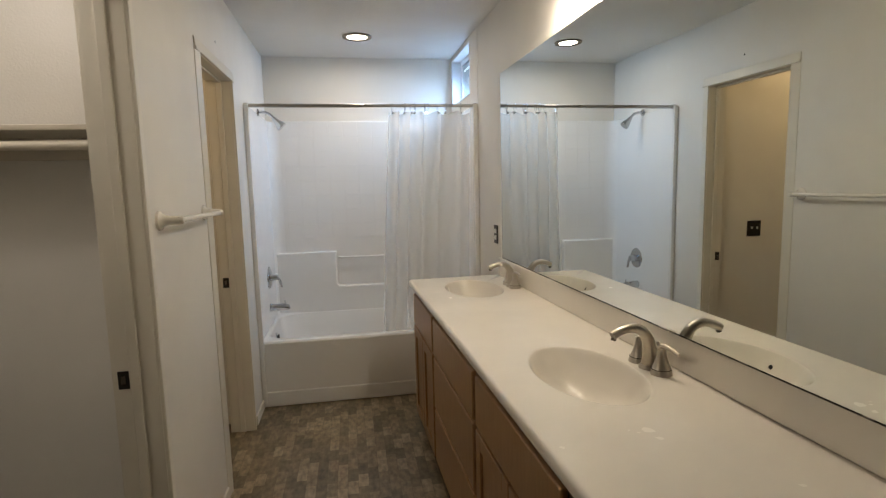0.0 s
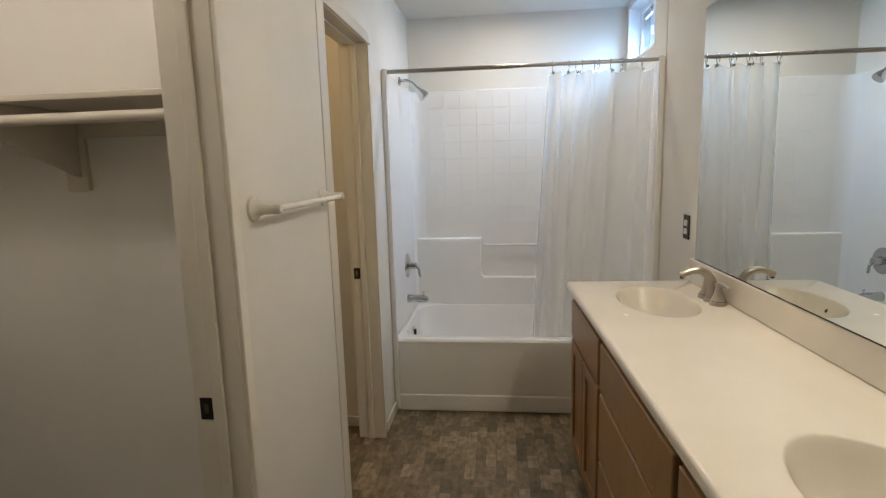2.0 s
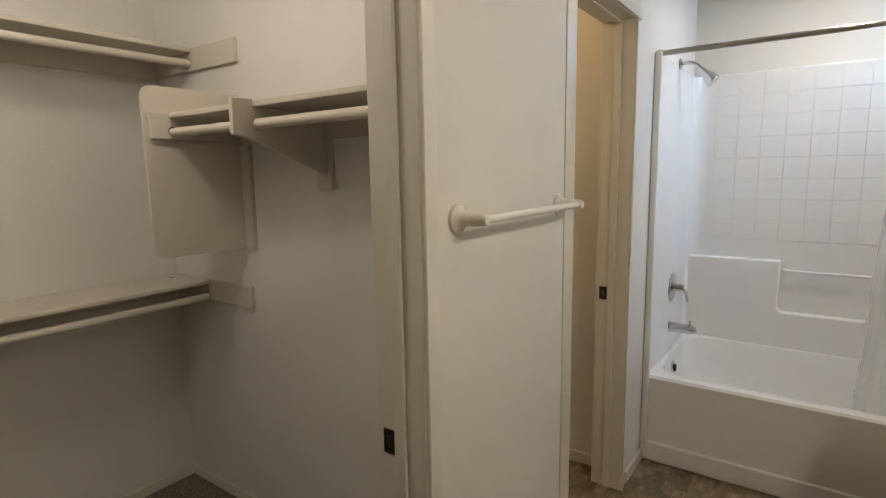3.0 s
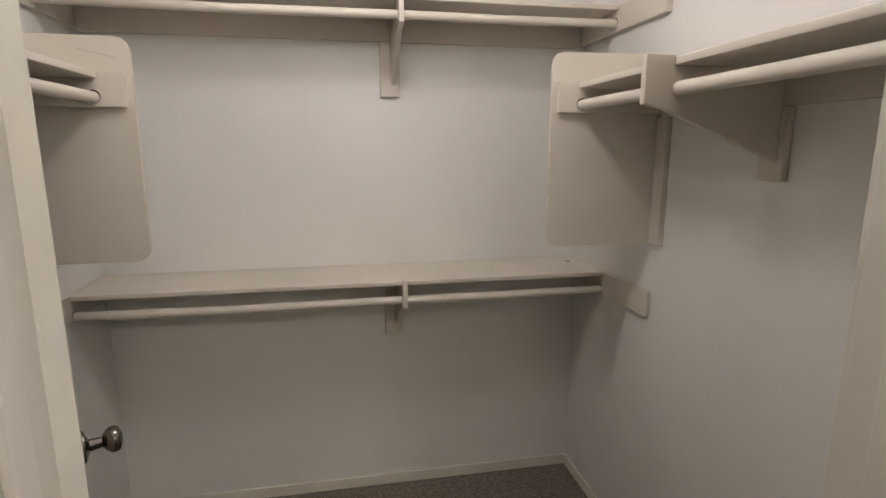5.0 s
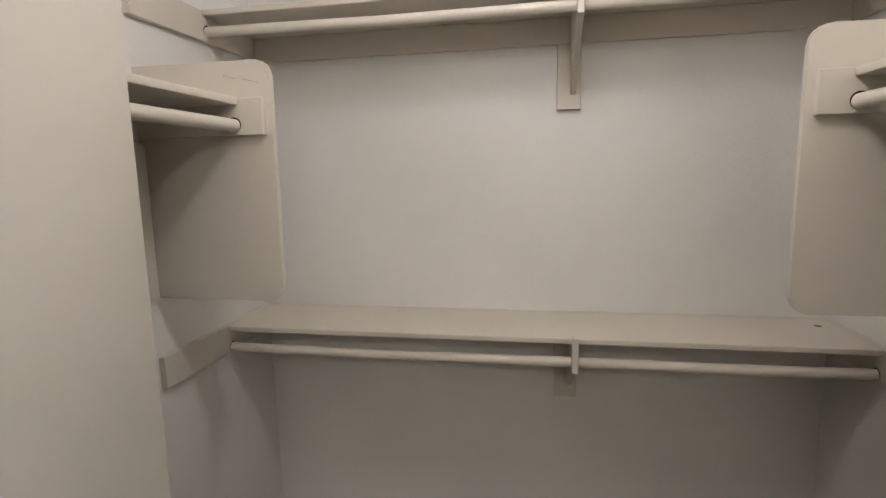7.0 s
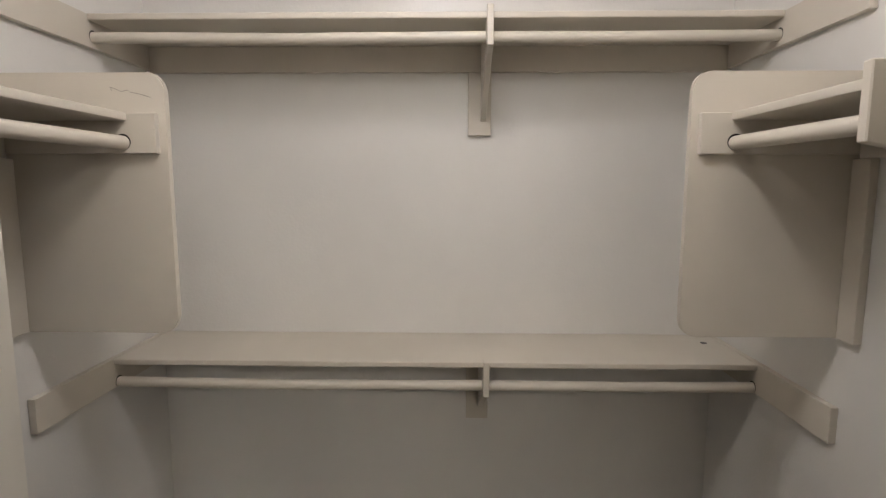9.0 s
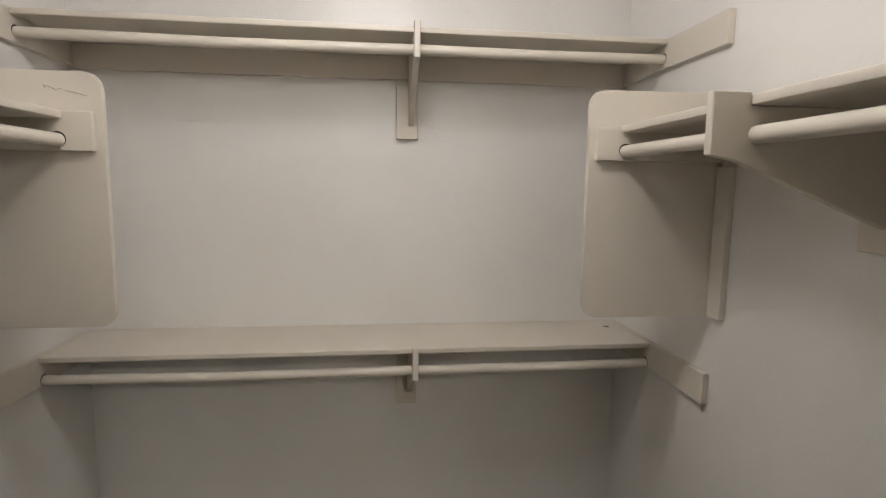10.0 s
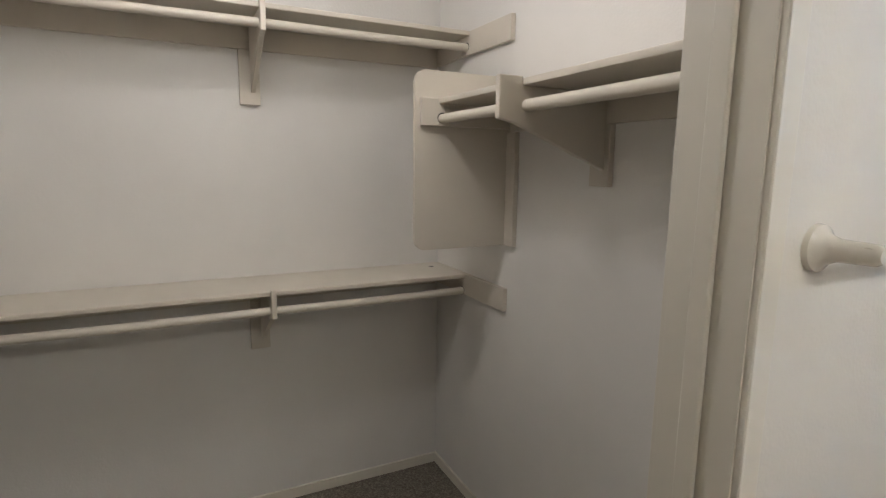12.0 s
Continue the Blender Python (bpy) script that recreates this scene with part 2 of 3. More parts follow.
wall("wall_west", [(CX, LX, SOUTH_Y, D0 - 0.02, 0, TOP), (CX, LX, D0 - 0.02, D1 + 0.02, DH + 0.02, TOP), (CX, LX, D1 + 0.02, W0 - 0.02, 0, TOP),
                   (CX, LX, W0 - 0.02, W1 + 0.02, DH + 0.02, TOP), (CX, LX, W1 + 0.02, BACK_Y, 0, TOP)], WALL, "cream painted bathroom wall with two doorways")
WY0, WY1, WZ0, WZ1 = 4.65, 5.30, 2.125, 2.50
wall("wall_east", [(RX, RX + 0.14, SOUTH_Y - 0.1, 4.43, 0, TOP)], WALL, "cream painted wall behind the vanity").matrix_world = VANITY_TURN
wall("wall_east_tub", [(RT, RT + 0.14, 4.43, WY0, 0, TOP), (RT, RT + 0.14, WY0, WY1, 0, WZ0), (RT, RT + 0.14, WY0, WY1, WZ1, TOP), (RT, RT + 0.14, WY1, BACK_Y, 0, TOP)],
     WALL, "cream painted wall of the tub alcove with a small high window")
wall("wall_north", [(CX, RX + 0.14, BACK_Y, BACK_Y + 0.12, 0, TOP)], WALL, "cream painted wall above the bathtub surround")
wall("wall_south", [(CX, RX + 0.30, SOUTH_Y - 0.12, SOUTH_Y, 0, TOP)], WALL, "plain cream wall closing the bathroom")
wall("wall_closet_west", [(CW - 0.1, CW, CS - 0.1, CN + 0.115, 0, TOP)], CLOSET_WALL, "off-white semi-gloss closet back wall")
wall("wall_closet_north", [(CW, CX, CN, CN + 0.115, 0, TOP)], CLOSET_WALL, "off-white semi-gloss closet side wall")
wall("wall_closet_south", [(CW, CX, CS - 0.1, CS, 0, TOP)], CLOSET_WALL, "off-white semi-gloss closet side wall beside the door")
wall("wall_toilet_north", [(WW - 0.1, CX, WN, WN + 0.1, 0, TOP)], WALL, "beige toilet room wall with a dark switch")
wall("wall_toilet_west", [(WW - 0.1, WW, CN + 0.115, WN, 0, TOP)], WALL, "beige toilet room end wall")
structure("ceiling", box(CW - 0.1, RX + 0.30, SOUTH_Y - 0.12, BACK_Y + 0.12, TOP, TOP + 0.1), CEIL, "smooth off-white painted ceiling")
structure("floor", box(LX - 0.06, RX + 0.20, SOUTH_Y, BACK_Y, -0.1, 0), VINYL, "brown mottled vinyl floor printed with small wood blocks")
structure("floor_toilet", box(WW, LX - 0.06, CN + 0.115, WN, -0.1, 0), VINYL, "brown mottled vinyl floor of the toilet room", "floor")
structure("carpet_closet", box(CW, LX - 0.06, CS, CN, -0.1, 0.012), CARPET, "grey-brown speckled cut-pile carpet in the closet", "carpet")


def baseboard(name, x0, x1, y0, y1, z0=0.0):
    return structure(name, box(x0, x1, y0, y1, z0, z0 + 0.06, bevel=0.004), TRIM, "low cream painted baseboard", "baseboard")


baseboard("baseboard_closet_west", CW, CW + 0.012, CS, CN)
baseboard("baseboard_closet_north", CW + 0.012, CX, CN - 0.012, CN)
baseboard("baseboard_closet_south", CW + 0.012, CX, CS, CS + 0.012)
baseboard("baseboard_bath", LX, LX + 0.012, D1 + 0.08, W0 - 0.07)
baseboard("baseboard_bath_tub", LX, LX + 0.012, W1 + 0.07, TUB_Y)
baseboard("baseboard_bath_entry", LX, LX + 0.012, SOUTH_Y, D0 - 0.08)
baseboard("baseboard_toilet", WW, CX, WN - 0.012, WN)


def door_frame(name, y0, y1, label, stop_x):
    """Jamb lining, stop and flat casings of a doorway in the left wall."""
    fr = thing(name, label, "door frame", kind="structure")
    for side, a, b in (("jamb", y0 - 0.019, y0), ("jamb", y1, y1 + 0.019)):
        part(side, box(CX - 0.002, LX + 0.002, a, b, 0, DH + 0.019, bevel=0.002), TRIM, fr)
    part("head_jamb", box(CX - 0.002, LX + 0.002, y0, y1, DH, DH + 0.019, bevel=0.002), TRIM, fr)
    for a, b in ((y0, y0 + 0.011), (y1 - 0.011, y1)):
        part("stop", box(stop_x - 0.032, stop_x, a, b, 0, DH, bevel=0.004, seg=3), TRIM, fr)
    part("head_stop", box(stop_x - 0.032, stop_x, y0 + 0.011, y1 - 0.011, DH - 0.011, DH, bevel=0.004), TRIM, fr)
    # casings: thick at the opening, thinning out to a soft outer edge
    for x, out in ((LX, 1), (CX, -1)):
        for y, away in ((y0 - 0.003, -1), (y1 + 0.003, 1)):
            prof = [(x, y), (x + out * 0.011, y), (x + out * 0.013, y + away * 0.002), (x + out * 0.013, y + away * 0.007), (x + out * 0.010, y + away * 0.012), (x + out * 0.006, y + away * 0.050), (x + out * 0.003, y + away * 0.056), (x, y + away * 0.057)]
            part("casing", add_prism(bmesh.new(), prof, "z", 0, DH + 0.002), TRIM, fr)
        z = DH + 0.003
        prof = [(x, z), (x + out * 0.011, z), (x + out * 0.013, z + 0.002), (x + out * 0.013, z + 0.007), (x + out * 0.010, z + 0.012), (x + out * 0.006, z + 0.050), (x + out * 0.003, z + 0.056), (x, z + 0.057)]
        part("head_casing", add_prism(bmesh.new(), prof, "y", y0 - 0.060, y1 + 0.060), TRIM, fr)
    return fr


closet_frame = door_frame("door_frame_closet", D0, D1, "cream painted door frame of the closet", 0.106)
toilet_frame = door_frame("door_frame_toilet", W0, W1, "cream painted door frame of the toilet room", 0.106)


def strike_plate(parent, y, z):
    p = part("strike_plate", box(CX + 0.006, CX + 0.040, y - 0.0025, y - 0.0005, z - 0.03, z + 0.03, bevel=0.0008), BRONZE, parent, "dark bronze strike plate")
    part("latch_lip", box(CX + 0.016, CX + 0.030, y - 0.004, y - 0.0026, z - 0.014, z + 0.014, bevel=0.0006), PEWTER, p)


strike_plate(closet_frame, D1, 0.88)
strike_plate(toilet_frame, W1, 0.935)


# ---- closet door, swung open into the closet ----
def closet_door(hinge, angle, width):
    d = thing("door_closet", "smooth cream painted slab door standing open", "door", kind="structure")
    m = pose(*hinge, 0, 0, angle)

    def put(name, bm, mat, parent=d, label=""):
        bmesh.ops.transform(bm, matrix=m, verts=bm.verts)
        return part(name, bm, mat, parent, label)
    put("leaf", box(0, width, 0, 0.035, 0.012, 2.05, bevel=0.002), TRIM)
    knob_x = width - 0.050
    for s in (1, -1):
        base = 0.035 if s > 0 else 0
        prof = [(0.0, 0.033), (0.006, 0.032), (0.010, 0.022), (0.014, 0.013), (0.036, 0.011), (0.042, 0.020), (0.050, 0.027), (0.060, 0.028), (0.068, 0.024), (0.073, 0.012)]
        k = put("knob", tube([(knob_x, base + s * (a + 0.0005), 0.905) for a, r in prof], [r for a, r in prof], 24), PEWTER, d, "dark pewter door knob")
        put("rose", tube([(knob_x, base + s * 0.0003, 0.905), (knob_x, base + s * 0.004, 0.905)], 0.035, 24), PEWTER, k)
    for z in (0.25, 1.05, 1.85):
        put("hinge", tube([(-0.004, -0.004, z - 0.045), (-0.004, -0.004, z + 0.045)], 0.006, 10), BRONZE, d, "dark hinge")
    return d


closet_door((0.02, 1.803, 0), 180 + 26.3, 0.742)


# ---- closet shelves ----
def bracket(parent, outer, along, depth, top, drop, board, under):
    """Plywood shelf bracket with a rod notch and a wall plate. outer(u, d, z): u along the wall, d out from it."""
    bm = bmesh.new()
    prof = [(0.02, top - drop + 0.045), (0.02, under), (board + 0.0005, under), (board + 0.0005, top), (depth, top), (depth, top - 0.105), (depth - 0.05, top - 0.115)]
    lo = [bm.verts.new(outer(along - 0.009, d, z)) for d, z in prof]
    hi = [bm.verts.new(outer(along + 0.009, d, z)) for d, z in prof]
    k = len(prof)
    for i in range(k):
        bm.faces.new((lo[i], lo[(i + 1) % k], hi[(i + 1) % k], hi[i]))
    bm.faces.new(lo[::-1])
    bm.faces.new(hi)
    bmesh.ops.recalc_face_normals(bm, faces=bm.faces)
    bmesh.ops.bevel(bm, geom=list(bm.edges), offset=0.002, segments=1, affect="EDGES")
    part("bracket", bm, SHELF_PAINT, parent)
    u0, u1 = along - 0.05, along + 0.026
    c0, c1 = outer(u0, 0, top - drop), outer(u1, 0.02, under - 0.082)
    part("wall_plate", box(min(c0[0], c1[0]), max(c0[0], c1[0]), min(c0[1], c1[1]), max(c0[1], c1[1]), c0[2], c1[2], bevel=0.003), SHELF_PAINT, parent)


def back_shelf(top, hang, label):
    sh = thing("closet_shelf", label, "closet shelf", group="shelves on the closet back wall")
    part("shelf_board", box(CW, -1.350, CS + 0.02, CN - 0.02, top - 0.018, top, bevel=0.004, seg=3), SHELF_PAINT, sh)
    part("back_cleat", box(CW, CW + 0.018, CS + 0.02, CN - 0.02, top - 0.10, top - 0.018, bevel=0.002), SHELF_PAINT, sh)
    for y0, y1 in ((CS, CS + 0.02), (CN - 0.02, CN)):
        part("end_cleat", box(CW, -1.055, y0, y1, top - 0.09, top, bevel=0.003), SHELF_PAINT, sh)
    part("hanging_rod", tube([(-1.371, CS + 0.012, top - hang), (-1.371, 1.7, top - hang - 0.005), (-1.371, 2.25, top - hang - 0.002), (-1.371, 2.65, top - hang - 0.003), (-1.371, CN - 0.012, top - hang)], 0.0155, 18), SHELF_PAINT, sh, "painted wooden hanging rod")
    for y in (CS + 0.0203, CN - 0.0203):
        part("rod_socket", tube([(-1.371, y - 0.0004, top - hang + 0.002), (-1.371, y + 0.0004, top - hang + 0.002)], 0.0172, 20), BRONZE, sh, "dark gap round the rod end")
    bracket(sh, lambda u, d, z: (CW + d, u, z), 2.258, 0.340, top + 0.010, 0.315, 0.310, top - 0.0185)
    return sh


low_shelf = back_shelf(1.035, 0.076, "cream painted closet shelf with hanging rod below, chest height")
part("screw_hole", tube([(-1.56, 2.985, 1.0345), (-1.56, 2.985, 1.0358)], 0.012, 5), BRONZE, low_shelf, "dark hole in the shelf")
back_shelf(2.016, 0.060, "cream painted closet shelf with hanging rod, above head height")


def side_shelf(sign, wall_y, label):
    """Shelf, rod and round-cornered end board along the closet's side wall; sign points into the closet."""
    top = 1.709
    sh = thing("closet_shelf", label, "closet shelf", group="shelves on the closet side walls")

    def yy(d):
        return wall_y + sign * d

    def slab(name, x0, x1, d0, d1, z0, z1, bevel=0.003):
        a, b = sorted((yy(d0), yy(d1)))
        return part(name, box(x0, x1, a, b, z0, z1, bevel=bevel), SHELF_PAINT, sh)
    slab("shelf_board", -1.045, CX, 0, 0.300, top - 0.018, top, 0.004)
    slab("back_cleat", -1.045, CX, 0, 0.018, top - 0.10, top - 0.018)
    slab("end_cleat", -1.063, -1.045, 0.0, 0.362, top - 0.09, top)
    slab("end_cleat", CX - 0.018, CX, 0.0, 0.362, top - 0.09, top - 0.019)
    slab("wall_strip", -1.062, -1.007, 0, 0.02, 1.200, top - 0.10)
    bm = bmesh.new()
    add_prism(bm, rounded(min(yy(0), yy(0.378)), max(yy(0), yy(0.378)), 1.200, 1.800, 0.04, (sign < 0, sign > 0, sign > 0, sign < 0)), "x", -1.079, -1.063)
    bmesh.ops.bevel(bm, geom=[e for e in bm.edges if abs(e.verts[0].co.x - e.verts[1].co.x) < 1e-6], offset=0.003, segments=2, affect="EDGES")
    part("end_board", bm, SHELF_PAINT, sh, "cream painted end board with rounded corners")
    part("hanging_rod", tube([(-1.055, yy(0.287), top - 0.066), (-0.5, yy(0.287), top - 0.067), (CX - 0.006, yy(0.287), top - 0.066)], 0.0158, 18), SHELF_PAINT, sh, "painted wooden hanging rod")
    part("rod_socket", tube([(-1.0446, yy(0.287), top - 0.064), (-1.0440, yy(0.287), top - 0.064)], 0.0180, 20), BRONZE, sh, "dark gap round the rod end")
    bracket(sh, lambda u, d, z: (u, yy(d), z), -0.572, 0.37 if sign < 0 else 0.325, top + 0.004, 0.277, 0.300, top - 0.0185)
    return sh


side_shelf(-1, CN, "cream painted closet side shelf with rod and end board")
south = side_shelf(1, CS, "cream painted closet side shelf with scuffed end board")
for a, b in (((1.39, 1.767), (1.415, 1.757)), ((1.415, 1.757), (1.43, 1.761)), ((1.435, 1.756), (1.48, 1.745)), ((1.388, 1.768), (1.392, 1.760))):
    part("scuff", tube([(-1.0628, *a), (-1.0628, (a[0] + b[0]) / 2, (a[1] + b[1]) / 2 + 0.001), (-1.0628, *b)], 0.0004, 6), PEWTER, south, "dark pencil-like scuff mark")


# ---- closet ceiling light ----
def closet_light(x, y):
    c = thing("closet_light", "flush round ceiling light with a frosted glass cover", "ceiling light")
    part("base_plate", tube([(x, y, TOP - 0.022), (x, y, TOP - 0.018), (x, y, TOP)], [0.150, 0.155, 0.155], 32), WHITE_PLASTIC, c)
    part("cover", tube([(x, y, TOP - z) for z in (0.0225, 0.038, 0.052, 0.060)], [0.140, 0.132, 0.095, 0.02], 32), SHADE_GLOW, c, "glowing frosted glass cover")


closet_light(-0.60, 2.13)


# ---- bathtub and surround ----
def bathtub():
    t = thing("bathtub", "white fibreglass bathtub with a plain stepped apron", "bathtub")
    rim, ins = 0.455, 0.07
    bm = box(LX, RT, TUB_Y - 0.004, TUB_Y + 0.022, 0.0, rim - 0.03, bevel=0.004)
    add_box(bm, LX, RT, TUB_Y - 0.014, TUB_Y + 0.01, 0.0, 0.105, bevel=0.0095, seg=4)
    part("apron", bm, TUB, t)
    bm = bmesh.new()
    k, loops = 64, []
    cx, cy, hx, hy = (LX + RT) / 2, (TUB_Y + BACK_Y) / 2, (RT - LX) / 2, (BACK_Y - TUB_Y) / 2
    for sx, sy, z, p in ((hx, hy + 0.005, rim - 0.032, 80), (hx, hy + 0.006, rim - 0.014, 80), (hx - 0.003, hy - 0.003, rim - 0.002, 60), (hx - 0.01, hy - 0.012, rim, 50), (hx - 0.035, hy - 0.06, rim, 9), (hx - 0.048, hy - 0.075, rim - 0.012, 8),
                         (hx - 0.062, hy - 0.10, rim - 0.12, 6), (hx - 0.12, hy - 0.14, 0.14, 4), (hx - 0.24, hy - 0.2, 0.095, 4), (0.02, 0.02, 0.09, 2)):
        ring = []
        for i in range(k):
            a = 2 * math.pi * i / k
            c, s = math.cos(a), math.sin(a)
            ring.append(bm.verts.new((cx + sx * math.copysign(abs(c) ** (2 / p), c), cy + sy * math.copysign(abs(s) ** (2 / p), s), z)))
        loops.append(ring)
    for a, b in zip(loops, loops[1:]):
        for i in range(k):
            bm.faces.new((a[i], a[(i + 1) % k], b[(i + 1) % k], b[i]))
    bm.faces.new(loops[-1])
    part("basin", bm, TUB, t)
    ov = part("overflow_plate", tube([(0.205, 4.85, 0.375), (0.222, 4.85, 0.378)], 0.034, 24), CHROME, t, "chrome overflow plate")
    part("overflow_lever", box(0.222, 0.234, 4.842, 4.858, 0.355, 0.395, bevel=0.003), BRONZE, ov)
    return t


bathtub()


def surround():
    s = thing("tub_surround", "glossy white fibreglass tub surround with moulded tile pattern", "tub surround")
    top, th = 2.022, 0.02
    z0 = 0.456
    part("left_panel", box(LX, LX + th, TUB_Y + 0.0, BACK_Y, z0, top, bevel=0.006), TUB, s)
    part("right_panel", box(RT - th, RT, TUB_Y + 0.0, BACK_Y, z0, top, bevel=0.006), TUB, s)
    part("back_panel", box(LX + th, RT - th, BACK_Y - 0.03, BACK_Y, z0, top, bevel=0.008), TUB, s)
    for x0, x1 in ((LX, LX + 0.032), (RT - 0.032, RT)):
        part("front_flange", box(x0, x1, TUB_Y - 0.025, TUB_Y - 0.001, 0.02, top + 0.005, bevel=0.008, seg=3), TUB, s)
    for cx, sx in ((LX + th, 1), (RT - th, -1)):
        r = 0.085
        pts = [(cx, BACK_Y - 0.03)] + [(cx + sx * (r - r * math.cos(radians(a))), BACK_Y - 0.03 - r + r * math.sin(radians(a))) for a in range(0, 91, 15)]
        part("corner_cove", add_prism(bmesh.new(), pts, "z", z0 + 0.002, top - 0.006), TUB, s)
    shelf = [(LX + th - 0.004, z0 - 0.03), (RT - th + 0.004, z0 - 0.03), (RT - th + 0.004, 0.66), (0.69, 0.66), (0.67, 0.68), (0.67, 0.955), (LX + th - 0.004, 0.955)]
    bm = add_prism(bmesh.new(), shelf, "y", BACK_Y - 0.068, BACK_Y - 0.03)
    bmesh.ops.recalc_face_normals(bm, faces=bm.faces)
    bmesh.ops.bevel(bm, geom=[e for e in bm.edges if min(v.co.y for v in e.verts) < BACK_Y - 0.06 and max(v.co.y for v in e.verts) < BACK_Y - 0.06], offset=0.014, segments=4, profile=0.5, affect="EDGES")
    part("ledge", bm, TUB, s, "moulded stepped shelf")
    bar = curve_through([(x, BACK_Y - d, 0.90) for x, d in ((0.69, 0.031), (0.70, 0.055), (0.755, 0.065), (1.21, 0.065), (1.26, 0.055), (1.27, 0.031))], 5)
    part("washcloth_bar", tube(bar, 0.008, 10), TUB, s, "moulded washcloth bar")
    # moulded tiles: one shared mesh for each wall's piece
    size, gap = 0.1185, 0.002
    bm = box(0, size - gap, -0.0012, 0.002, 0, size - gap, bevel=0.0018, seg=2)
    me = mesh_of("tile", bm, TUB)
    for i in range(11):
        for j in range(8):
            ob = new("tile", me)
            ob.location = (0.293 + i * size, BACK_Y - 0.031, 1.066 + j * size)
            ob.parent = s
    for i in range(6):
        for j in range(8):
            ob = new("tile", me)
            ob.matrix_world = pose(RT - th - 0.001, 5.24 - i * size, 1.066 + j * size, 0, 0, -90)
            ob.parent = s
    return s


surround()


def shower_head():
    s = thing("wall_shower", "chrome shower with a round head on a bent wall arm", "shower")
    x0, y = LX + 0.02, 4.87
    part("flange", tube([(x0, y, 2.03), (x0 + 0.006, y, 2.03), (x0 + 0.012, y, 2.03)], [0.028, 0.026, 0.014], 20), CHROME, s)
    part("arm", tube(curve_through([(x0, y, 2.03), (x0 + 0.04, y, 2.032), (x0 + 0.08, y, 2.018), (x0 + 0.11, y, 1.988)], 6), 0.0095, 12), CHROME, s)
    a, d = Vector((x0 + 0.105, y, 1.992)), Vector((0.66, 0, -0.75)).normalized()
    part("head", tube([a + d * u for u in (0, 0.012, 0.03, 0.06, 0.085, 0.092)], [0.013, 0.016, 0.018, 0.031, 0.036, 0.034], 20), CHROME, s)
    return s


def tub_spout():
    s = thing("tub_spout", "chrome bathtub spout with diverter knob", "tub spout")
    x0, y, z = LX + 0.02, 4.90, 0.595
    part("body", tube([(x0, y, z), (x0 + 0.01, y, z), (x0 + 0.10, y, z - 0.002), (x0 + 0.125, y, z - 0.008), (x0 + 0.132, y, z - 0.02)], [0.032, 0.029, 0.027, 0.025, 0.016], 20), CHROME, s)
    part("diverter", tube([(x0 + 0.108, y, z + 0.02), (x0 + 0.108, y, z + 0.038), (x0 + 0.108, y, z + 0.046)], [0.005, 0.005, 0.009], 12), CHROME, s)
    return s


def shower_valve():
    s = thing("shower_valve", "round chrome shower valve with lever handle", "shower valve")
    x0, y, z = LX + 0.02, 4.92, 0.82
    part("escutcheon", tube([(x0, y, z), (x0 + 0.006, y, z), (x0 + 0.014, y, z)], [0.085, 0.082, 0.06], 32), CHROME, s)
    part("hub", tube([(x0 + 0.012, y, z), (x0 + 0.03, y, z), (x0 + 0.062, y, z), (x0 + 0.066, y, z)], [0.03, 0.025, 0.022, 0.016], 20), CHROME, s)
    part("lever", tube(curve_through([(x0 + 0.05, y, z), (x0 + 0.075, y - 0.005, z - 0.02), (x0 + 0.085, y - 0.01, z - 0.06), (x0 + 0.088, y - 0.01, z - 0.075)], 5), 0.009, 10), CHROME, s)
    return s


shower_head()
tub_spout()
shower_valve()

ROD_Y, ROD_Z = 4.475, 2.020


def curtain_rod():
    r = thing("shower_curtain_rod", "telescoping brushed steel shower curtain rod", "curtain rod")
    part("outer_tube", tube([(LX + 0.004, ROD_Y, ROD_Z), (0.88, ROD_Y, ROD_Z)], 0.0125, 18), STEEL, r)
    part("inner_tube", tube([(0.87, ROD_Y, ROD_Z), (RT - 0.004, ROD_Y, ROD_Z)], 0.0105, 18), STEEL, r)
    for x0, x1 in ((LX, LX + 0.022), (RT - 0.022, RT)):
        part("end_cap", tube([(x0, ROD_Y, ROD_Z), (x1, ROD_Y, ROD_Z)], 0.018, 18), STEEL, r)
    return r


curtain_rod()


def curtain():
    c = thing("shower_curtain", "translucent frosted vinyl shower curtain bunched to one side", "shower curtain")
    bm = bmesh.new()
    nu, nv = 220, 46
    rows = []
    for j in range(nv + 1):
        v = j / nv
        z = 1.985 - v * 1.60
        x0 = 1.075 - 0.085 * v ** 0.9
        x1 = RT - 0.045
        row = []
        for i in range(nu + 1):
            u = i / nu
            ph = 2 * math.pi * (6.2 * u + 0.55 * math.sin(4.1 * u))
            amp = (0.030 - 0.010 * v) * (0.6 + 0.4 * math.sin(7 * u + 1.3)) * (1.15 - 0.9 * u)
            y = ROD_Y + 0.02 + 0.075 * min(1, v * 1.6) + amp * math.sin(ph + 0.5 * math.sin(3 * v)) + 0.004 * math.sin(1.7 * ph + 4 * v)
            x = x0 + (x1 - x0) * u + 0.012 * math.cos(ph) * (1 - 0.4 * v) + 0.004 * noise.noise((u * 14, v * 7, 0.3))
            zz = z - (0.022 * (0.5 - 0.5 * math.cos(ph * 1.0)) * (1 - v) ** 10 if j < 12 else 0)
            row.append(bm.verts.new((x, y + 0.012 * noise.noise((u * 9, v * 3, 4.2)), zz)))
        rows.append(row)
    for a, b in zip(rows, rows[1:]):
        for i in range(nu):
            bm.faces.new((a[i], a[i + 1], b[i + 1], b[i]))
    part("sheet", bm, CURTAIN, c)
    return c


curtain()


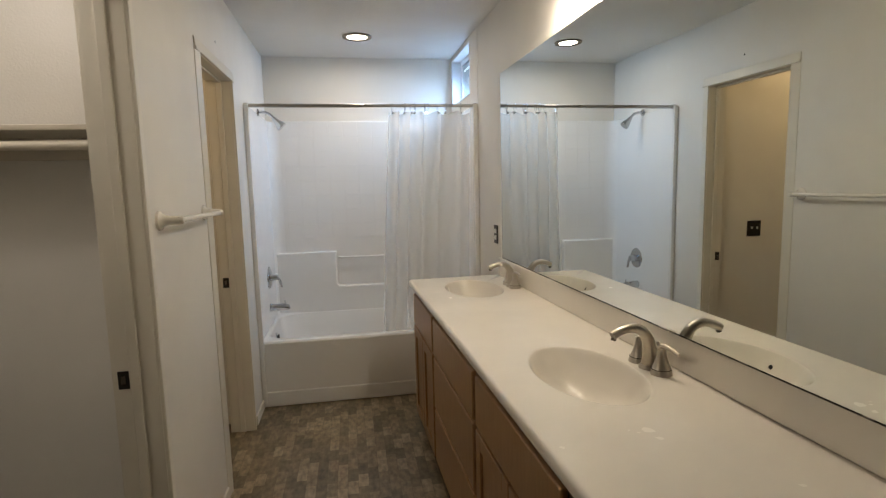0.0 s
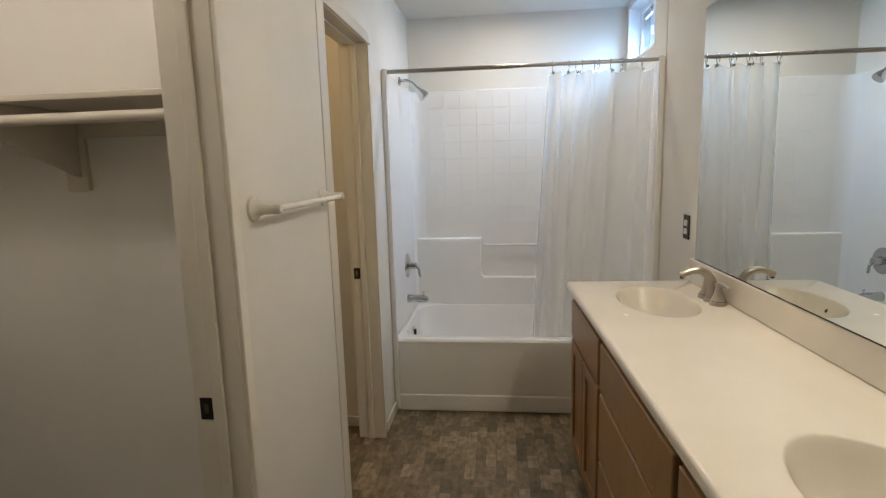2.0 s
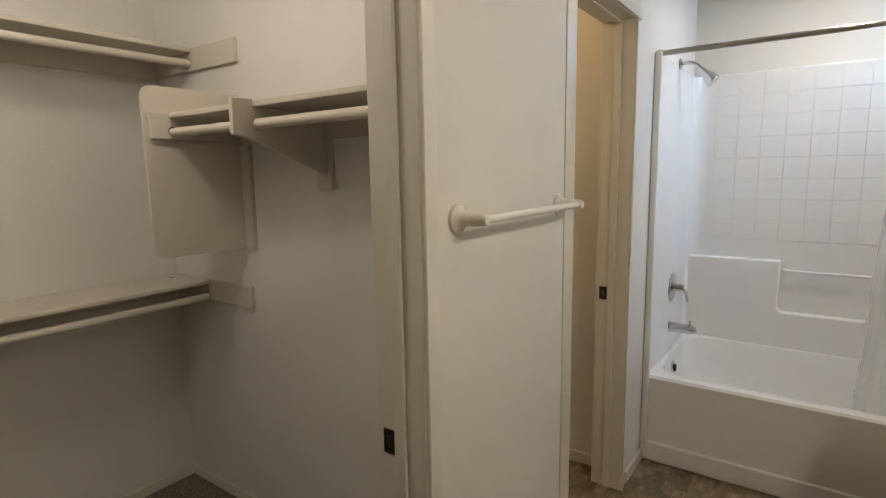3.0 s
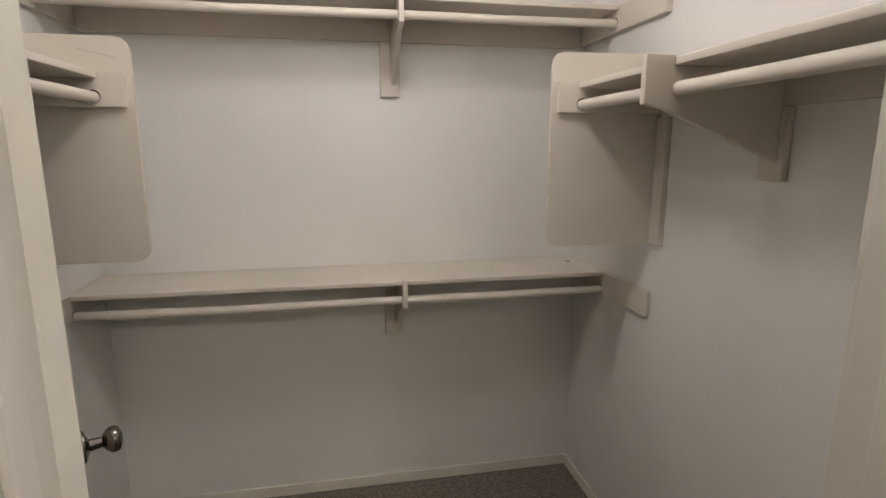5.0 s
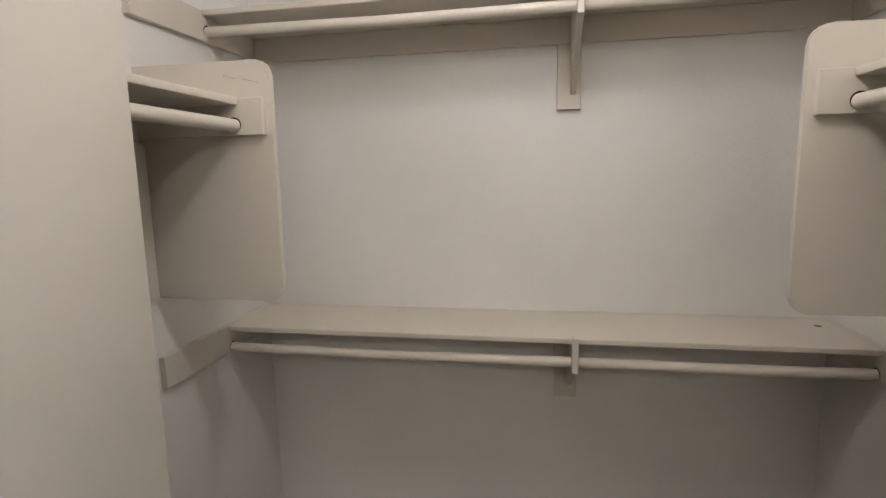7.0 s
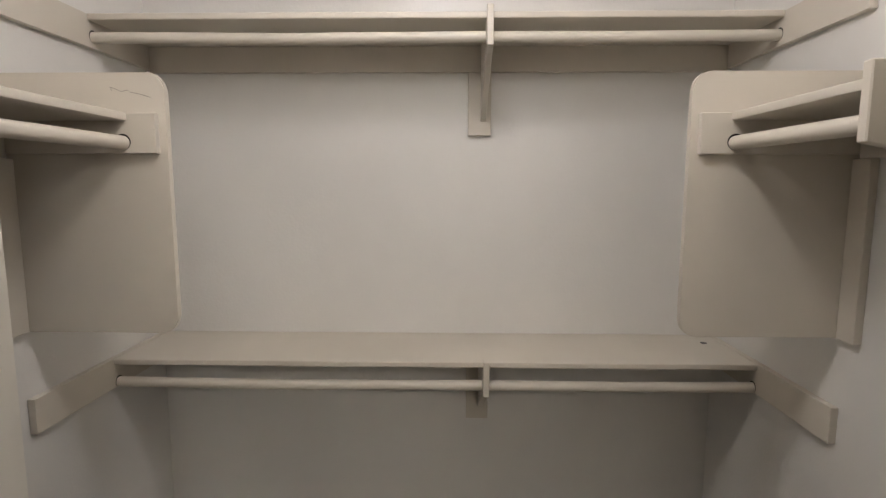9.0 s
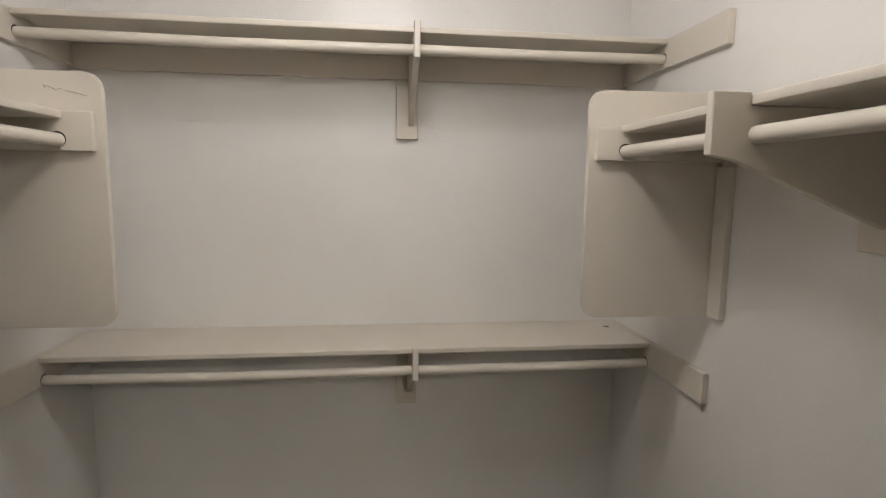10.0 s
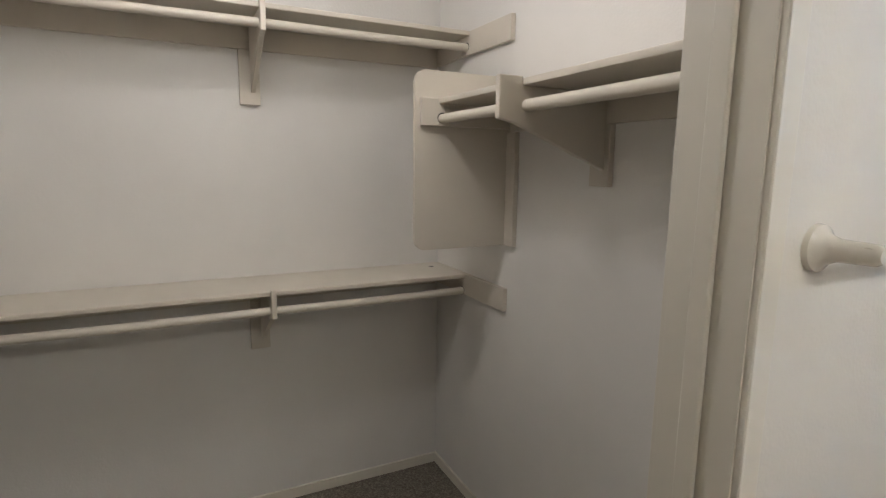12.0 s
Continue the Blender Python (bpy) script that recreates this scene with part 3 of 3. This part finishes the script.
def curtain_ring(x, tilt):
    r = thing("curtain_ring", "small metal shower curtain ring with roller", "curtain ring", group="curtain rings on the rod")
    pts = [(x + tilt * math.sin(radians(a)) * 0.3, ROD_Y + 0.019 * math.sin(radians(a)), ROD_Z - 0.008 + 0.025 * math.cos(radians(a))) for a in range(-150, 151, 20)]
    part("wire", tube(pts, 0.0018, 8), CHROME, r)
    part("hook", tube(curve_through([(x, ROD_Y + 0.006, ROD_Z - 0.03), (x + tilt, ROD_Y + 0.012, ROD_Z - 0.05), (x + tilt, ROD_Y + 0.02, ROD_Z - 0.058)], 4), 0.002, 8), CHROME, r)
    part("ball", tube([(x + tilt, ROD_Y - 0.016, ROD_Z - 0.048), (x + tilt, ROD_Y - 0.012, ROD_Z - 0.048), (x + tilt, ROD_Y - 0.006, ROD_Z - 0.048), (x + tilt, ROD_Y, ROD_Z - 0.048)], [0.003, 0.008, 0.008, 0.003], 10), CHROME, r)


for x, tilt in ((1.105, 0.004), (1.195, -0.006), (1.23, 0.010), (1.262, -0.004), (1.33, 0.006), (1.352, -0.008), (1.415, 0.008), (1.475, -0.004), (1.58, 0.004)):
    curtain_ring(x, tilt)


# ---- window over the tub ----
def bath_window():
    w = thing("window_1", "small white vinyl sliding window set high", "window", kind="structure")
    part("sill", box(RT - 0.006, RT + 0.085, WY0, WY1, WZ0, WZ0 + 0.012, bevel=0.003), VINYL_FRAME, w)
    for y0, y1 in ((WY0, WY0 + 0.01), (WY1 - 0.01, WY1)):
        part("reveal", box(RT - 0.003, RT + 0.085, y0, y1, WZ0 + 0.012, WZ1, bevel=0.002), VINYL_FRAME, w)
    part("head_reveal", box(RT - 0.003, RT + 0.085, WY0 + 0.01, WY1 - 0.01, WZ1 - 0.01, WZ1, bevel=0.002), VINYL_FRAME, w)
    ym = (WY0 + WY1) / 2
    for y0, y1, x0 in ((WY0 + 0.01, ym + 0.02, RT + 0.10), (ym - 0.02, WY1 - 0.01, RT + 0.075)):
        sash = part("sash", box(x0, x0 + 0.022, y0, y0 + 0.035, WZ0 + 0.012, WZ1 - 0.01, bevel=0.003), VINYL_FRAME, w)
        part("stile", box(x0, x0 + 0.022, y1 - 0.035, y1, WZ0 + 0.012, WZ1 - 0.01, bevel=0.003), VINYL_FRAME, sash)
        for z0 in (WZ0 + 0.012, WZ1 - 0.045):
            part("rail", box(x0, x0 + 0.022, y0 + 0.035, y1 - 0.035, z0, z0 + 0.035, bevel=0.003), VINYL_FRAME, sash)
        g = part("pane", box(x0 + 0.009, x0 + 0.013, y0 + 0.035, y1 - 0.035, WZ0 + 0.047, WZ1 - 0.045), GLASS, sash)
        g.visible_shadow = False
    part("latch", box(RT + 0.062, RT + 0.075, ym - 0.012, ym + 0.012, 2.26, 2.31, bevel=0.003), VINYL_FRAME, w)
    return w


bath_window()


# ---- vanity ----
VX, CT = 1.171, 0.920            # cabinet face, counter top
V_END, V_NEAR = 3.935, 0.95


def panel_front(parent, name, y0, y1, z0, z1, shaker):
    bm = bmesh.new()
    x0, x1 = VX - 0.020, VX - 0.001
    if not shaker:
        add_box(bm, x0, x1, y0, y1, z0, z1, bevel=0.006, seg=3)
        return part(name, bm, WOOD, parent)
    f = 0.055
    add_box(bm, x0, x1, y0, y0 + f, z0, z1, bevel=0.003)
    add_box(bm, x0, x1, y1 - f, y1, z0, z1, bevel=0.003)
    add_box(bm, x0, x1, y0 + f, y1 - f, z0, z0 + f, bevel=0.003)
    add_box(bm, x0, x1, y0 + f, y1 - f, z1 - f, z1, bevel=0.003)
    add_box(bm, x0 + 0.010, x1, y0 + f - 0.004, y1 - f + 0.004, z0 + f - 0.004, z1 - f + 0.004)
    return part(name, bm, WOOD, parent)


def cabinet(y0, y1, kind, label):
    c = thing("vanity_cabinet", label, "vanity cabinet", group="vanity cabinets under the counter")
    c.matrix_world = VANITY_TURN
    t = 0.018
    bm = bmesh.new()
    add_box(bm, VX, VX + 0.019, y0, y0 + 0.03, 0.10, 0.86)
    add_box(bm, VX, VX + 0.019, y1 - 0.03, y1, 0.10, 0.86)
    for z in (0.10, 0.644, 0.83):
        add_box(bm, VX + 0.0005, VX + 0.0185, y0 + 0.03, y1 - 0.03, z, z + 0.034)
    # frame darkened by colour to stand for the shade in the gaps
    part("face_frame", bm, SHADED_WOOD, c, "maple face frame coloured dark for the shade between the fronts")
    bm = bmesh.new()
    add_box(bm, VX + 0.019, RX, y0, y0 + t, 0.10, 0.86)
    add_box(bm, VX + 0.019, RX, y1 - t, y1, 0.10, 0.86)
    add_box(bm, VX + 0.019, RX, y0 + t, y1 - t, 0.10, 0.118)
    add_box(bm, RX - 0.008, RX, y0 + t, y1 - t, 0.118, 0.86)
    part("carcass", bm, WOOD, c)
    part("toe_kick", box(VX + 0.07, VX + 0.085, y0, y1, 0, 0.099), RECESS, c)
    g = 0.018
    if kind == "sink":
        panel_front(c, "false_front", y0 + g, y1 - g, 0.668, 0.846, False)
        m = (y0 + y1) / 2
        panel_front(c, "door", y0 + g, m - 0.004, 0.125, 0.656, True)
        panel_front(c, "door", m + 0.004, y1 - g, 0.125, 0.656, True)
    else:
        for z0, z1 in ((0.668, 0.846), (0.405, 0.656), (0.125, 0.393)):
            panel_front(c, "drawer_front", y0 + g, y1 - g, z0, z1, False)
    return c


cabinet(3.31, V_END, "sink", "maple-stained sink cabinet with two recessed-panel doors")
cabinet(2.53, 3.31, "drawers", "maple-stained cabinet with three plain drawers")
cabinet(1.80, 2.53, "sink", "maple-stained sink cabinet with two recessed-panel doors")
cabinet(V_NEAR, 1.80, "drawers", "maple-stained cabinet with three plain drawers")

SINKS = ((1.440, 3.60), (1.428, 2.262))
AX, AY = 0.150, 0.248


def countertop():
    """Cultured marble top with two moulded oval bowls: a sheet of quads bent round the ovals."""
    c = thing("vanity_countertop", "glossy cream cultured marble double-sink countertop", "countertop")
    c.matrix_world = VANITY_TURN
    x0, x1, y0, y1 = 1.134, RX, V_NEAR, 3.965
    bm = bmesh.new()
    cuts = [y0, (SINKS[1][1] - 0.36), (SINKS[1][1] + 0.36), (SINKS[0][1] - 0.34), y1]
    r = 0.014

    def flat(a, b):
        vs = [bm.verts.new(p) for p in ((x0 + r, a, CT), (x1, a, CT), (x1, b, CT), (x0 + r, b, CT))]
        bm.faces.new(vs)
    flat(cuts[0], cuts[1])
    flat(cuts[2], cuts[3])
    for (cx, cy), (a, b) in zip(SINKS[::-1], ((cuts[1], cuts[2]), (cuts[3], cuts[4]))):
        rings = []
        square = []
        turns = [2 * math.pi * i / 72 for i in range(72)]
        turns += [math.atan2((uy - cy) / AY, (ux - cx) / AX) % (2 * math.pi) for ux, uy in ((x0 + r, a), (x1, a), (x1, b), (x0 + r, b))]
        turns.sort()
        k = len(turns)
        for t in turns:
            dx, dy = math.cos(t) * AX, math.sin(t) * AY
            s = min(((x1 - cx) if dx > 0 else (cx - x0 - r)) / max(abs(dx), 1e-9), ((b - cy) if dy > 0 else (cy - a)) / max(abs(dy), 1e-9))
            square.append((cx + dx * s, cy + dy * s, CT))
        rings.append([bm.verts.new(p) for p in square])
        for f, z in ((1.03, 0.0), (1.008, -0.0012), (0.99, -0.005), (0.96, -0.015), (0.91, -0.035), (0.83, -0.065), (0.70, -0.098), (0.52, -0.123), (0.30, -0.135), (0.10, -0.139)):
            sh = 0.012 * (1 - f) if f < 1 else 0
            rings.append([bm.verts.new((cx + sh + f * AX * math.cos(t), cy + f * AY * math.sin(t), CT + z)) for t in turns])
        for p, q in zip(rings, rings[1:]):
            for i in range(k):
                bm.faces.new((p[i], p[(i + 1) % k], q[(i + 1) % k], q[i]))
        bm.faces.new(rings[-1])
    prof = [(x0 + r, CT), (x0 + r * 0.5, CT - r * 0.14), (x0 + r * 0.14, CT - r * 0.5), (x0, CT - r), (x0, CT - 0.028), (x0 + 0.004, CT - 0.034), (x0 + 0.042, CT - 0.036)]
    lo, hi = [bm.verts.new((x, y0, z)) for x, z in prof], [bm.verts.new((x, y1, z)) for x, z in prof]
    for i in range(len(prof) - 1):
        bm.faces.new((lo[i], lo[i + 1], hi[i + 1], hi[i]))
    for loop in (lo, hi):
        bm.faces.new(loop + [bm.verts.new((x1, loop[0].co.y, CT - 0.036)), bm.verts.new((x1, loop[0].co.y, CT))])
    bmesh.ops.remove_doubles(bm, verts=bm.verts, dist=0.0004)
    part("top", bm, MARBLE, c)
    part("backsplash", box(RX - 0.02, RX, V_NEAR, 3.945, CT + 0.0005, 1.030, bevel=0.005, seg=3), MARBLE, c)
    for cx, cy in SINKS:
        d = part("drain", tube([(cx + 0.011, cy, CT - 0.1385), (cx + 0.011, cy, CT - 0.134)], 0.021, 20), CHROME, c, "chrome drain ring")
        part("stopper", tube([(cx + 0.011, cy, CT - 0.136), (cx + 0.011, cy, CT - 0.131)], 0.013, 16), PEWTER, d)
        part("overflow_hole", tube([(cx - 0.1325, cy, CT - 0.046), (cx - 0.1295, cy, CT - 0.044)], 0.0075, 14), BRONZE, c, "dark overflow hole")
    return c


countertop()


def faucet(y, off):
    f = thing("faucet", "brushed nickel two-handle faucet with arched spout", "faucet", group="faucets on the countertop")
    f.matrix_world = VANITY_TURN
    x = RX - off
    # low body round the spout's foot, then a spout that leans forward, narrows and flattens towards its lip
    part("base", tube([(x - 0.004, y, CT + z) for z in (0.0005, 0.006, 0.012)], [0.029, 0.029, 0.025], 24), NICKEL, f)
    arc = curve_through([(x - 0.004, y, CT + 0.005), (x - 0.002, y, CT + 0.045), (x - 0.008, y, CT + 0.085), (x - 0.030, y, CT + 0.116), (x - 0.062, y, CT + 0.127), (x - 0.098, y, CT + 0.121), (x - 0.126, y, CT + 0.108)], 7)
    n = len(arc)
    part("spout", tube(arc, [0.0225 - 0.0095 * min(1, i / (n * 0.75)) for i in range(n)], 20), NICKEL, f)
    part("aerator", tube([(x - 0.120, y, CT + 0.101), (x - 0.122, y, CT + 0.094)], [0.0085, 0.0075], 14), PEWTER, f)
    part("lift_rod", tube([(x + 0.026, y, CT + 0.0005), (x + 0.026, y, CT + 0.066), (x + 0.026, y, CT + 0.070), (x + 0.026, y, CT + 0.078)], [0.003, 0.003, 0.006, 0.005], 12), NICKEL, f)
    for s in (-1, 1):
        yy = y + s * 0.058
        h = part("handle", tube([(x, yy, CT + z) for z in (0.0005, 0.005, 0.016, 0.020, 0.034, 0.052, 0.070, 0.078, 0.083)], [0.0315, 0.0315, 0.0285, 0.0265, 0.0205, 0.0155, 0.0125, 0.0130, 0.009], 24), NICKEL, f)
        part("groove", tube([(x, yy, CT + 0.0165), (x, yy, CT + 0.0180)], 0.0288, 24), BRONZE, h, "dark groove")
        lever = curve_through([(x - 0.008, yy - s * 0.010, CT + 0.078), (x, yy + s * 0.012, CT + 0.086), (x + 0.004, yy + s * 0.040, CT + 0.084), (x + 0.006, yy + s * 0.068, CT + 0.078)], 5)
        part("lever", tube(lever, [0.0065 + 0.002 * math.sin(math.pi * i / (len(lever) - 1)) - 0.002 * i / len(lever) for i in range(len(lever))], 12), NICKEL, h)
    return f


faucet(3.58, 0.062)
faucet(2.240, 0.084)

# ---- mirror, outlet, vanity light ----
mir = thing("mirror", "large frameless wall mirror above the backsplash", "mirror")
mir.matrix_world = VANITY_TURN @ Matrix.Translation((RX, 3.92, 0)) @ Matrix.Rotation(radians(-0.8), 4, "Z") @ Matrix.Translation((-RX, -3.92, 0))   # hung a touch out of line with the wall
part("glass", box(RX - 0.006, RX - 0.0005, 0.95, 3.92, 1.0330, 2.125, bevel=0.0015, seg=1), MIRROR, mir)
part("bottom_channel", box(RX - 0.0085, RX - 0.0005, 0.95, 3.92, 1.0304, 1.0325, bevel=0.001), PEWTER, mir, "thin dark metal mirror channel")


def outlet(x, y, z):
    o = thing("power_outlet", "white duplex outlet in a black cover plate", "outlet")
    o.matrix_world = VANITY_TURN
    p = part("cover_plate", box(x - 0.006, x, y - 0.036, y + 0.036, z - 0.058, z + 0.058, bevel=0.002), BRONZE, o, "black cover plate")
    for dz in (-0.02, 0.02):
        part("receptacle", box(x - 0.009, x - 0.0062, y - 0.016, y + 0.016, z + dz - 0.014, z + dz + 0.014, bevel=0.004), WHITE_PLASTIC, p)


outlet(RX, 4.045, 1.165)


def light_switch(x, y, z):
    o = thing("light_switch", "black double switch plate with white toggles", "light switch")
    p = part("cover_plate", box(x - 0.058, x + 0.058, y - 0.006, y, z - 0.058, z + 0.058, bevel=0.002), BRONZE, o, "black cover plate")
    for dx in (-0.023, 0.023):
        part("toggle", box(x + dx - 0.005, x + dx + 0.005, y - 0.016, y - 0.0062, z - 0.003, z + 0.012, bevel=0.002), WHITE_PLASTIC, p)


light_switch(-0.36, WN, 1.105)


def vanity_light():
    v = thing("vanity_light", "dark bronze wall light bar with three glass shades", "vanity light")
    v.matrix_world = VANITY_TURN
    part("back_bar", box(RX - 0.03, RX, 2.30, 3.06, 2.375, 2.455, bevel=0.008, seg=3), BRONZE, v)
    for y in (2.40, 2.68, 2.96):
        a = part("arm", tube(curve_through([(RX - 0.03, y, 2.415), (RX - 0.09, y, 2.43), (RX - 0.132, y, 2.41)], 5), 0.009, 10), BRONZE, v)
        part("shade", tube([(RX - 0.132, y, z) for z in (2.425, 2.424, 2.412, 2.38, 2.32, 2.258)], [0.001, 0.028, 0.042, 0.055, 0.062, 0.066], 24, cap=False), SHADE_GLOW, a, "glowing frosted glass shade")


vanity_light()


def can_light(x, y):
    c = thing("recessed_light", "round recessed ceiling light with brushed ring", "ceiling light")
    k, bm = 32, bmesh.new()
    rings = [[bm.verts.new((x + r * math.cos(2 * math.pi * i / k), y + r * math.sin(2 * math.pi * i / k), z)) for i in range(k)] for r, z in ((0.104, TOP - 0.001), (0.100, TOP - 0.009), (0.078, TOP - 0.011), (0.068, TOP - 0.002))]
    for a, b in zip(rings, rings[1:]):
        for i in range(k):
            bm.faces.new((a[i], a[(i + 1) % k], b[(i + 1) % k], b[i]))
    part("ring", bm, PEWTER, c, "dark brushed trim ring")
    part("lens", tube([(x, y, TOP - 0.005), (x, y, TOP - 0.0015)], 0.071, 28), GLOW, c, "glowing lens")


can_light(0.90, 4.725)


# ---- towel bar ----
def towel_bar(y0, y1, z):
    t = thing("towel_bar", "cream ceramic towel bar on round wall posts", "towel bar")
    for y in (y0, y1):
        part("post", tube([(LX, y, z), (LX + 0.008, y, z), (LX + 0.016, y, z), (LX + 0.03, y, z), (LX + 0.075, y, z), (LX + 0.082, y, z)], [0.034, 0.033, 0.022, 0.016, 0.0145, 0.010], 22), CERAMIC, t)
    part("bar", tube([(LX + 0.068, y0 - 0.012, z), (LX + 0.068, y1 + 0.012, z)], 0.0105, 16), CERAMIC, t)


towel_bar(2.765, 3.33, 1.385)


def paper_post(x, z):
    t = thing("paper_holder", "cream ceramic toilet paper holder on the wall", "paper holder")
    for dx in (-0.075, 0.075):
        part("post", tube([(x + dx, WN - d, z) for d in (0.0, 0.008, 0.016, 0.03, 0.065, 0.07)], [0.03, 0.029, 0.02, 0.016, 0.015, 0.01], 18), CERAMIC, t)
    part("roller", tube([(x - 0.07, WN - 0.05, z), (x + 0.07, WN - 0.05, z)], 0.011, 12), CERAMIC, t)


paper_post(-0.93, 0.58)

# screw hole left in the wall above the toilet room door
solid("screw_hole", tube([(LX - 0.001, 3.80, 2.24), (LX + 0.001, 3.80, 2.24)], 0.006, 10), BRONZE, "small dark screw hole in the painted wall", "screw hole")
